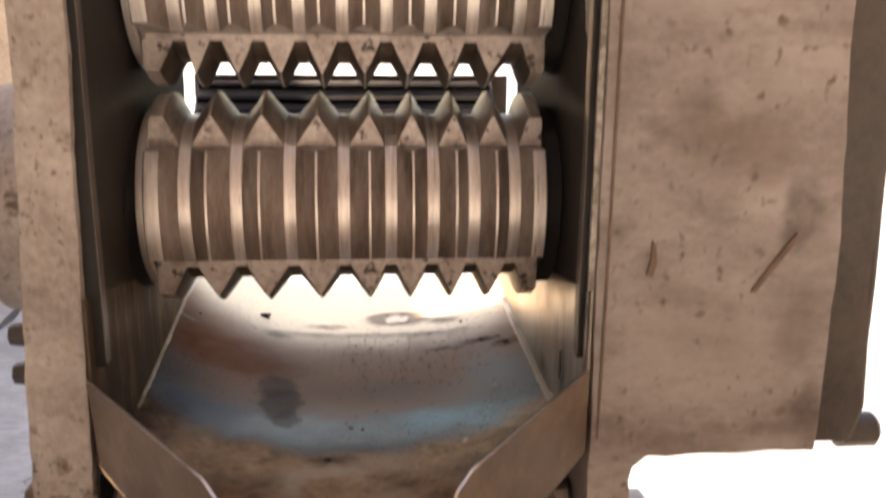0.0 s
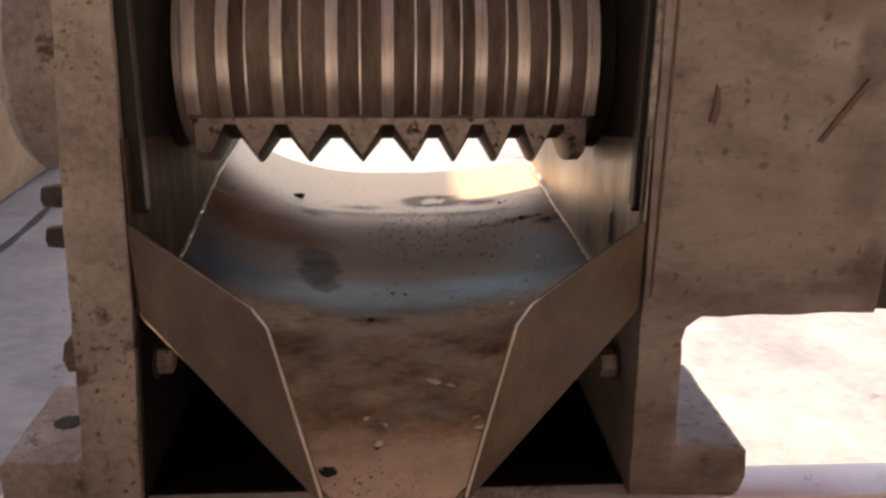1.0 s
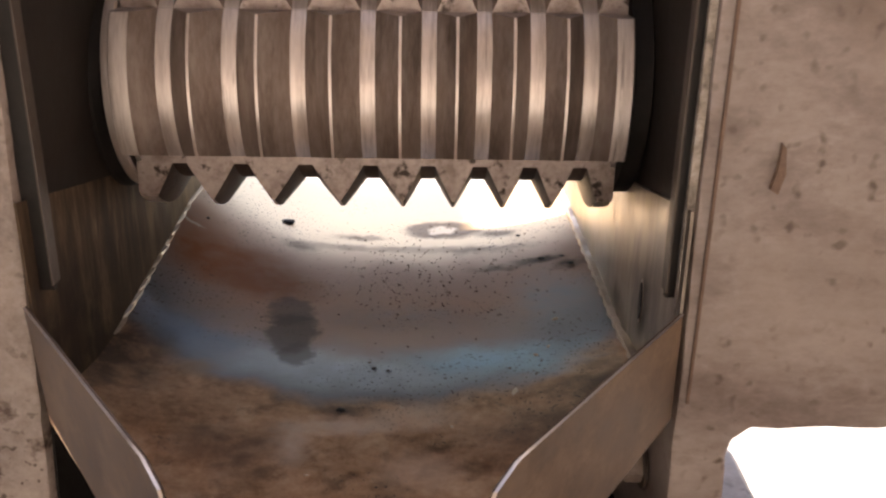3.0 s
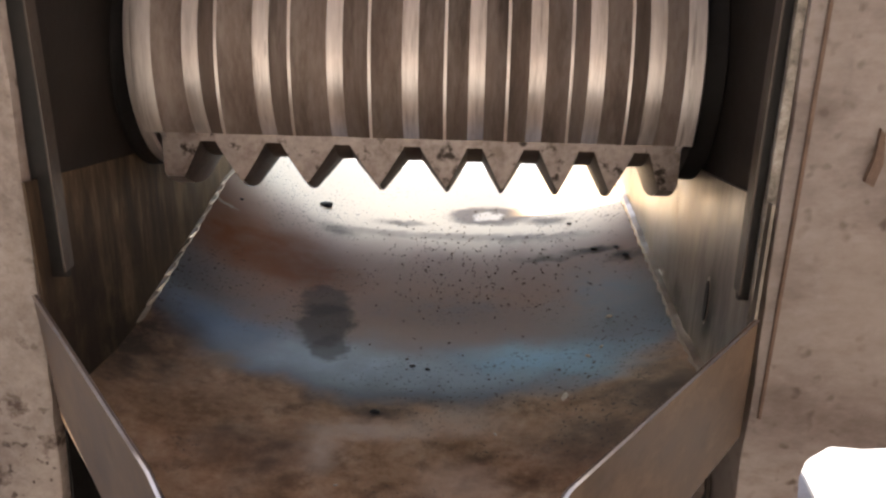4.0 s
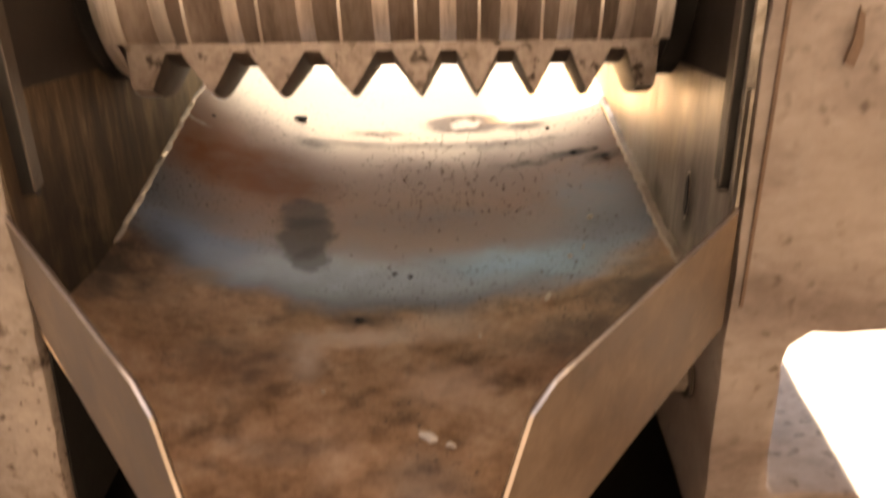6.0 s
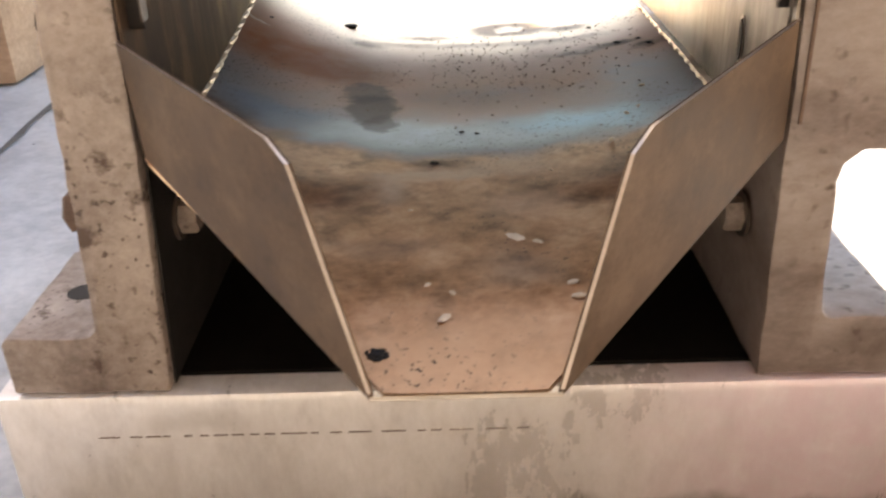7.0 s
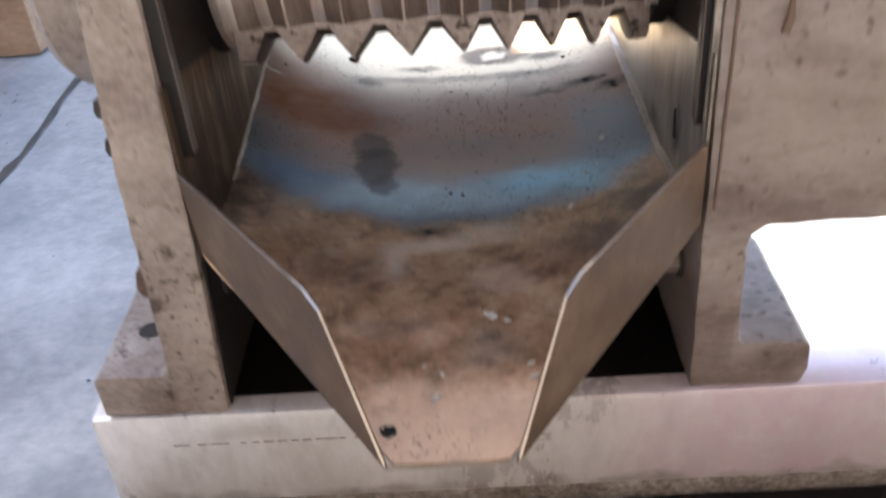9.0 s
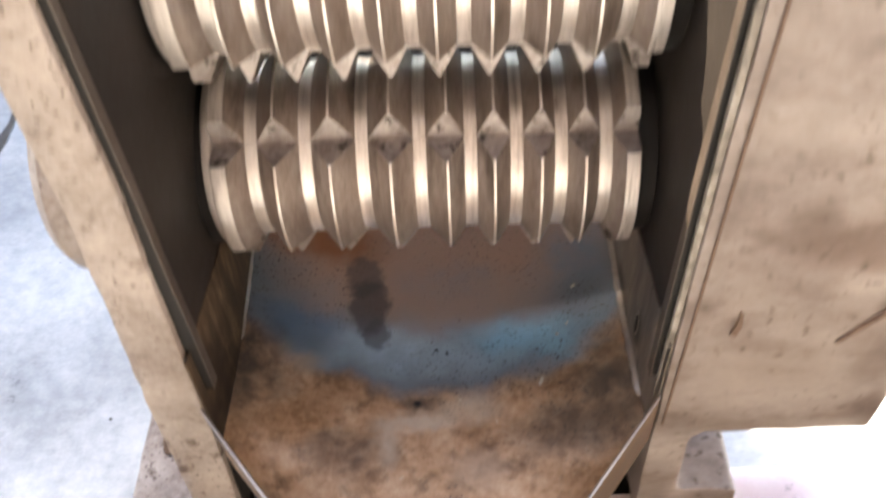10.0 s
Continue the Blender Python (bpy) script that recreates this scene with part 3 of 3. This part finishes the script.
def toothed_ring(stations, ay, az):
    bm = bmesh.new()
    rings = []
    for x, r in stations:
        rings.append([bm.verts.new((x, ay + p.x, az + p.y)) for p in wall_section(r)])
    n = len(rings[0])
    for (p, q), (s0, s1) in zip(zip(rings, rings[1:]), zip(stations, stations[1:])):
        worn = abs(s0[1] - s1[1]) < 0.0004
        for k in range(n):
            j = (k + 1) % n
            f = bm.faces.new((p[k], p[j], q[j], q[k]))
            # the arc on the roller's underside gets the darkest material
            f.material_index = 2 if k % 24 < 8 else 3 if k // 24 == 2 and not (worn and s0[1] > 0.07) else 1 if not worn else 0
    return bm


def flank(xa, ra, xb, rb, steps=5):
    return [(xa + (xb - xa) * k / steps, ra + (rb - ra) * k / steps) for k in range(1, steps + 1)]


def roller(ay, az, crests, left_end, right_end, label):
    th = thing("crushing_roller", ((left_end + right_end) / 2, ay, az), label, "roller", "toothed crushing rollers")
    half_crest, flat = 0.0007, 0.0038
    grooves = [left_end + 0.023] + [(a + b) / 2 for a, b in zip(crests, crests[1:])] + [right_end - 0.019]
    for i in range(len(crests)):
        g0, c, g1 = grooves[i], crests[i], grooves[i + 1]
        st = [(g0, R_ROOT), (g0 + flat, R_ROOT)] + flank(g0 + flat, R_ROOT, c - half_crest, R_TIP) + [(c + half_crest, R_TIP)] + flank(c + half_crest, R_TIP, g1 - flat, R_ROOT) + [(g1, R_ROOT)]
        part("toothed_ring", toothed_ring(st, ay, az), STEEL, th, sharp=20, more=(DULL, NOTCH, UNDERSIDE))
    g = grooves[0]
    st = [(left_end, 0.020), (left_end, R_TIP - 0.003), (left_end + 0.001, R_TIP - 0.001), (left_end + 0.010, R_TIP - 0.001)] + flank(left_end + 0.010, R_TIP - 0.001, g - flat, R_ROOT) + [(g, R_ROOT)]
    part("end_ring", toothed_ring([s for s in st if s[1] > 0.045], ay, az), STEEL, th, sharp=20, more=(DULL, NOTCH, UNDERSIDE))
    g = grooves[-1]
    st = [(g, R_ROOT), (g + flat, R_ROOT)] + flank(g + flat, R_ROOT, right_end - 0.009, R_TIP - 0.001) + [(right_end - 0.001, R_TIP - 0.001), (right_end, R_TIP - 0.003)]
    part("end_ring", toothed_ring(st, ay, az), STEEL, th, sharp=20, more=(DULL, NOTCH, UNDERSIDE))
    # end faces, collars and journals
    part("end_face", lathe([(left_end + 0.0004, 0.0), (left_end + 0.0004, 0.0566), (left_end + 0.003, 0.0566)], (ay, az), 64), STEEL, th)
    part("end_face", lathe([(right_end - 0.0004, 0.0), (right_end - 0.0004, 0.0566), (right_end - 0.003, 0.0566)], (ay, az), 64), STEEL, th)
    part("collar", lathe([(left_end, 0.061), (left_end - 0.001, 0.062), (left_end - 0.006, 0.062), (left_end - 0.007, 0.060), (left_end - 0.007, 0.03)], (ay, az), 64), STEEL, th, "narrow polished steel collar")
    return th


LOW = [-0.0845, -0.0515, -0.0155, 0.0185, 0.0465, 0.0745, 0.1005]
UP = [-0.0915, -0.065, -0.038, -0.0115, 0.0160, 0.0440, 0.0715, 0.0975]
roller(AX_Y, AX_Z, LOW, -0.124, 0.1335, "worn steel crushing roller with pointed ring teeth and notches")
roller(AX_Y, AX_TOP, UP, -0.124, 0.1335, "worn steel upper roller with pointed ring teeth meshing below")
for zc, lab in ((AX_Z, "low"), (AX_TOP, "up")):
    for xa, xb in ((LIN, -0.1315), (0.1345, RIN)):
        solo("bearing_seal", lathe([(xa, 0.0), (xa, 0.063), (xa + (xb - xa) * 0.7, 0.063), (xb, 0.058), (xb, 0.0)], (AX_Y, zc), 64), BLACK, ((xa + xb) / 2, AX_Y, zc), "black greasy bearing seal at the roller end", "bearing seal", "bearing seals")

# ---------------- juice tray ----------------
tray = thing("juice_tray", (0, 0.1, 0.2), "stained steel juice tray with converging sides and open lip", "tray")


def tray_half(y):
    return 0.031 + (0.1445 - 0.031) * min(1.0, max(0.0, (y + 0.1465) / 0.140))


def tray_z(x, y):
    """The bottom is dished; its edges climb with the side walls, and a little towards the rear on the west seam."""
    if y < -0.008:
        edge = 0.2335 - 0.0335 * min(1.0, (-0.008 - y) / 0.1385)
    else:
        edge = 0.2335 - 0.0125 * min(1.0, (y + 0.008) / 0.10)
    if x < 0 and y > 0.06:
        edge += 0.026 * min(1.0, (y - 0.06) / 0.2)
    mid = 0.2065 if y > -0.10 else 0.199 + 0.0075 * (y + 0.1465) / 0.0465
    u = min(1.0, abs(x) / tray_half(y))
    return mid + (edge - mid) * u ** (2.6 if y > -0.008 else 3.4)


grid = []
for k in range(51):
    y = -0.146 + (0.42 + 0.146) * k / 50
    w0 = tray_half(y) - (0.0048 if y < -0.004 else 0.0016)
    grid.append([Vector((w0 * u / 12 + 0.002, y, tray_z(w0 * u / 12, y))) for u in range(-12, 13)])
part("bottom", sheet(grid, 0.002), STAINED, tray, "stained sheet steel bottom with blue and brown bands", sharp=40)


def tray_side(sign):
    lip = Vector((0.002 + sign * 0.0312, -0.1465, 0.1985))
    att = Vector((0.002 + sign * 0.1425, -0.008, 0.0))
    top = []
    bot = []
    n = 14
    for k in range(n + 1):
        f = k / n
        x, y = att.x + (lip.x - att.x) * f, att.y + (lip.y - att.y) * f
        zt = 0.283 - 0.010 * f / 0.77 if f < 0.77 else 0.273 + (0.1995 - 0.273) * (f - 0.77) / 0.23
        inset = 0.0035 * (1 - f) if sign < 0 else 0.0
        bot.append(Vector((x + inset, y, 0.2305 - 0.0335 * f)))
        top.append(Vector((x, y, max(zt, bot[-1].z + 0.0018))))
    wall = part("side_wall", sheet([bot, top], 0.0016), FLAP, tray, "dull folded sheet steel side wall")
    # bright filed upper edge
    bm = bmesh.new()
    pts = [t + Vector((0, 0, 0.0002)) for t in top]
    off = Vector((0.0007, 0, 0))
    va = [bm.verts.new(p - off) for p in pts]
    vb = [bm.verts.new(p + off) for p in pts]
    for i in range(n):
        bm.faces.new((va[i], va[i + 1], vb[i + 1], vb[i]))
    bmesh.ops.solidify(bm, geom=bm.faces[:], thickness=0.0014)
    part("rim", bm, BRIGHT, wall, "bright filed sheet edge")


tray_side(-1)
tray_side(1)
bm = bmesh.new()
a = [bm.verts.new((0.002 + 0.0312 * u, -0.1475, 0.1992)) for u in (-1, 1)]
b = [bm.verts.new((0.002 + 0.0312 * u, -0.1475, 0.1976)) for u in (-1, 1)]
bm.faces.new((a[0], a[1], b[1], b[0]))
bmesh.ops.solidify(bm, geom=bm.faces[:], thickness=0.0012)
part("lip_edge", bm, BRIGHT, tray, "bright filed lip edge")
for sign, x, off in ((-1, LIN, 0.0048), (1, RIN, 0.0032)):
    ys = [-0.004 + 0.40 * k / 12 for k in range(13)]
    g = [[Vector((x - sign * off, y, tray_z(0.144, y) - 0.004)) for y in ys], [Vector((x - sign * off, y, 0.302 + 0.026 * max(0, 1 - y / 0.14))) for y in ys]]
    part("cheek", sheet(g, 0.0012), CHEEK_W if sign < 0 else CHEEK_E, tray, "brown streaked steel cheek" if sign < 0 else "grey streaked steel cheek with a slot")
    bm = bmesh.new()
    for k in range(24):
        y0 = 0.03 + 0.36 * k / 24
        if sign < 0 and y0 < 0.08:
            continue
        c = Vector((x - sign * (off + 0.0012), y0 + 0.0075, tray_z(sign * 0.1405, y0) + 0.0008 + rng.uniform(0, 0.001)))
        bmesh.ops.create_icosphere(bm, subdivisions=1, radius=1, matrix=Matrix.Translation(c) @ Matrix.Diagonal((0.0030 + 0.0012 * sign + rng.uniform(0, 0.0008), 0.0150, 0.0024 + 0.0006 * sign, 1)))
    part("weld_seam", bm, BRIGHT, tray, "rough weld bead")

cheek = [o for o in tray.children if o.name.startswith("cheek")][-1]
part("slot", prism([(0.066 + 0.0030 * math.cos(a), 0.2565 + 0.0105 * math.sin(a)) for a in [k * math.pi / 8 for k in range(16)]], "x", RIN - 0.0052, RIN - 0.0046, 0), BLACK, cheek, "dark slotted hole in the cheek")
part("slot_rim", prism([(0.0665 + 0.0044 * math.cos(a), 0.2565 + 0.0122 * math.sin(a)) for a in [k * math.pi / 8 for k in range(16)]], "x", RIN - 0.0047, RIN - 0.0040, 0), BRIGHT, cheek, "bright worn rim of the slot")

# rear plates, the first added to keep sun off the tray, and feed plate
solo("rear_sun_block", roughen(box(-0.136, 0.1455, 0.3455, 0.350, 0.262, 0.427, 0.001), 3, 0.0008, 0.05), CAST_DARK, (0, 0.348, 0.262), "added dark sheet behind the rollers that blocks the sun", "cover")
# two added black sheets keep light out of the space below the tray
solo("void_floor", box(-0.160, 0.160, 0.014, 0.198, 0.0998, 0.1022, 0), VOID_BLACK, (0, 0.12, 0.101), "added black sheet that darkens the space between the side frames", "pan")
solo("void_back", box(-0.160, 0.162, 0.190, 0.196, 0.098, 0.203, 0), VOID_BLACK, (0, 0.193, 0.10), "added black sheet standing for the deep shade below the tray", "plate")
feed = thing("feed_plate", (0, 0.30, 0.36), "dark ribbed steel feed plate behind the rollers", "feed plate")
part("plate", prism([(0.200, 0.292), (0.203, 0.289), (0.345, 0.418), (0.341, 0.422)], "x", -0.132, 0.130, 0.0005), CAST_DARK, feed)
for k in range(12):
    f = (k + 0.5) / 12
    y, z = 0.200 + 0.141 * f, 0.292 + 0.130 * f
    part("rib", prism([(y - 0.002, z - 0.0015), (y + 0.002, z + 0.002), (y - 0.0005, z + 0.0045), (y - 0.003, z + 0.002)], "x", -0.130, 0.128, 0), BROWN_BLACK, feed)

# added sheet, closes the slot where sun would reach the tray
solo("upper_sun_block", roughen(box(-0.135, 0.1445, 0.336, 0.340, 0.446, 0.80, 0.001), 3, 0.0008, 0.05), CAST_DARK, (0, 0.332, 0.45), "added dark sheet above the feed opening that blocks the sun", "hood")

# ---------------- base beam and what lies round it ----------------
beam = thing("base_beam", (0.1, 0.04, 0.0), "bare steel channel beam lying on the concrete floor", "beam")
o = [(-0.003, 0.003), (0.036, 0.003), (0.036, 0.0995), (-0.003, 0.0995)]
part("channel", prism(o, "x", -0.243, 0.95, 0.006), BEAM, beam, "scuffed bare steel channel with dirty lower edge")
part("lower_edge", roughen(prism([(-0.0045, 0.0), (0.037, 0.0), (0.037, 0.0028), (-0.0034, 0.0185), (-0.0046, 0.012)], "x", -0.2425, 0.951, 0.001), 30, 0.0008, 0.03), GRIME, beam, "grimy dark lower edge")
bm = bmesh.new()
for k in range(26):
    x = -0.19 + k * 0.0088 + rng.uniform(-0.002, 0.002)
    w = rng.uniform(0.002, 0.0042)
    bmesh.ops.create_cube(bm, size=1, matrix=Matrix.Translation((x, -0.0031, 0.0735)) @ Matrix.Diagonal((w * 2, 0.0006, 0.0006, 1)))
part("scribed_line", bm, RUST, beam, "dashed dark scribed line")
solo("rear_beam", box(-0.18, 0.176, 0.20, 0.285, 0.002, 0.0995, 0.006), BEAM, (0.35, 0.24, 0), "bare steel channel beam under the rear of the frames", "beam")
# near-black boards cover the ground in front of the beam
solo("dark_board", roughen(prism([(-0.250, -0.052), (0.98, -0.052), (0.98, -0.006), (-0.250, -0.006)], "z", 0.0, 0.004, 0.001), 12, 0.0005, 0.04), BOARD, (0.3, -0.03, 0), "near-black board on the floor before the beam", "board", "dark boards")
solo("dark_board", roughen(prism([(-0.235, -0.42), (0.98, -0.42), (0.98, -0.053), (0.12, -0.052), (0.115, -0.054), (-0.235, -0.055)], "z", 0.0, 0.009, 0.001), 10, 0.0006, 0.05), BOARD, (0.3, -0.25, 0), "near-black wide board on the floor", "board", "dark boards")

carton = thing("carton", (-1.2, 1.25, 0), "brown carton on the floor, made tall to block the sun", "carton")
# height is made up, so that the carton shades the tray and west floor
part("body", roughen(box(-1.75, -0.645, 0.925, 1.6, 0.001, 1.7, 0.006), 4, 0.006, 0.3), CARTON, carton)

# crumbs in the tray
BITS = [(0.079, 0.050, 5.0), (0.110, 0.133, 3.2), (0.102, 0.099, 1.8), (0.025, -0.050, 7.5), (0.033, -0.055, 4.0), (0.044, -0.101, 4.0), (0.043, -0.091, 3.5), (-0.011, -0.088, 2.5), (-0.002, -0.095, 3.0), (-0.005, -0.110, 4.5),
        (0.021, 0.039, 2.0), (0.046, 0.02, 1.6), (-0.02, -0.02, 1.6), (0.094, 0.09, 1.8)]
for x, y, s in BITS:
    bm = bmesh.new()
    bmesh.ops.create_icosphere(bm, subdivisions=1, radius=1)
    ang = rng.uniform(0, 3)
    for v in bm.verts:
        v.co *= 1 + rng.uniform(-0.3, 0.3)
    bmesh.ops.transform(bm, verts=bm.verts, matrix=Matrix.Translation((x, y, tray_z(x, y) + 0.0008)) @ Matrix.Rotation(ang, 4, "Z") @ Matrix.Diagonal((s * 0.0007, s * 0.00035, 0.0008, 1)))
    solo("pulp_crumb", bm, PULP, (x, y, tray_z(x, y)), "pale dry cane pulp crumb in the tray", "crumb", "pulp crumbs in the tray", sharp=60)
for x, y, s in ((-0.076, 0.302, 0.0065), (0.112, 0.233, 0.003), (0.130, 0.216, 0.003), (-0.126, 0.252, 0.003), (0.004, 0.082, 0.002), (0.012, 0.079, 0.0018), (-0.010, 0.037, 0.003), (0.100, 0.285, 0.0022), (0.126, 0.232, 0.0022)):
    bm = bmesh.new()
    bmesh.ops.create_icosphere(bm, subdivisions=2, radius=1)
    for v in bm.verts:
        v.co *= 1 + noise.noise(v.co * 2 + Vector((x * 90, 0, 0))) * 0.5
    bmesh.ops.transform(bm, verts=bm.verts, matrix=Matrix.Translation((x, y, tray_z(x, y) + s * 0.2)) @ Matrix.Diagonal((s * 0.8, s * 0.65, s * 0.25, 1)))
    solo("dirt_lump", bm, BLACK, (x, y, tray_z(x, y)), "small black lump of greasy dirt in the tray", "dirt", "dirt lumps in the tray", sharp=60)
bm = bmesh.new()
for k in range(90):
    a, s = rng.uniform(0, 6.28), rng.uniform(0.0005, 0.0012)
    d = min(0.0036, abs(rng.gauss(0, 0.0024)))
    x, y = -0.028 + d * math.cos(a), -0.128 + 0.8 * d * math.sin(a)
    bmesh.ops.create_icosphere(bm, subdivisions=1, radius=1, matrix=Matrix.Translation((x, y, tray_z(x, y) + 0.0002)) @ Matrix.Rotation(a, 4, "Z") @ Matrix.Diagonal((s * 1.1, s, 0.0007, 1)))
solo("dirt_patch", bm, BLACK, (-0.028, -0.128, 0.2), "black crusted dirt patch near the tray lip", "dirt", sharp=60)
# fine specks of dirt over the tray
bm = bmesh.new()
for k in range(460):
    x, y = rng.gauss(0.03, 0.06), rng.gauss(0.225, 0.05)
    if abs(x) < 0.135 and -0.12 < y < 0.33 and abs(x) < tray_half(y) - 0.006:
        s = rng.uniform(0.0002, 0.0005)
        bmesh.ops.create_icosphere(bm, subdivisions=1, radius=1, matrix=Matrix.Translation((x, y, tray_z(x, y) + 0.0002)) @ Matrix.Rotation(rng.uniform(0, 3), 4, "Z") @ Matrix.Diagonal((s * rng.uniform(1, 2.4), s, 0.0004, 1)))
solo("dirt_specks", bm, RUST, (0.02, 0.15, 0.207), "fine dark specks of dirt scattered over the tray", "dirt", kind="stuff", sharp=60)
# sparse grit on the floor beside the machine
bm = bmesh.new()
for k in range(45):
    x, y = rng.uniform(-1.0, -0.26), rng.uniform(-0.1, 0.9)
    s = rng.uniform(0.0006, 0.0018)
    bmesh.ops.create_icosphere(bm, subdivisions=1, radius=1, matrix=Matrix.Translation((x, y, s * 0.3)) @ Matrix.Rotation(rng.uniform(0, 3), 4, "Z") @ Matrix.Diagonal((s * rng.uniform(1, 2), s, s * 0.5, 1)))
solo("floor_grit", bm, CRACK, (-0.3, 0.3, 0), "sparse dark grit lying on the concrete floor", "grit", kind="stuff", sharp=60)
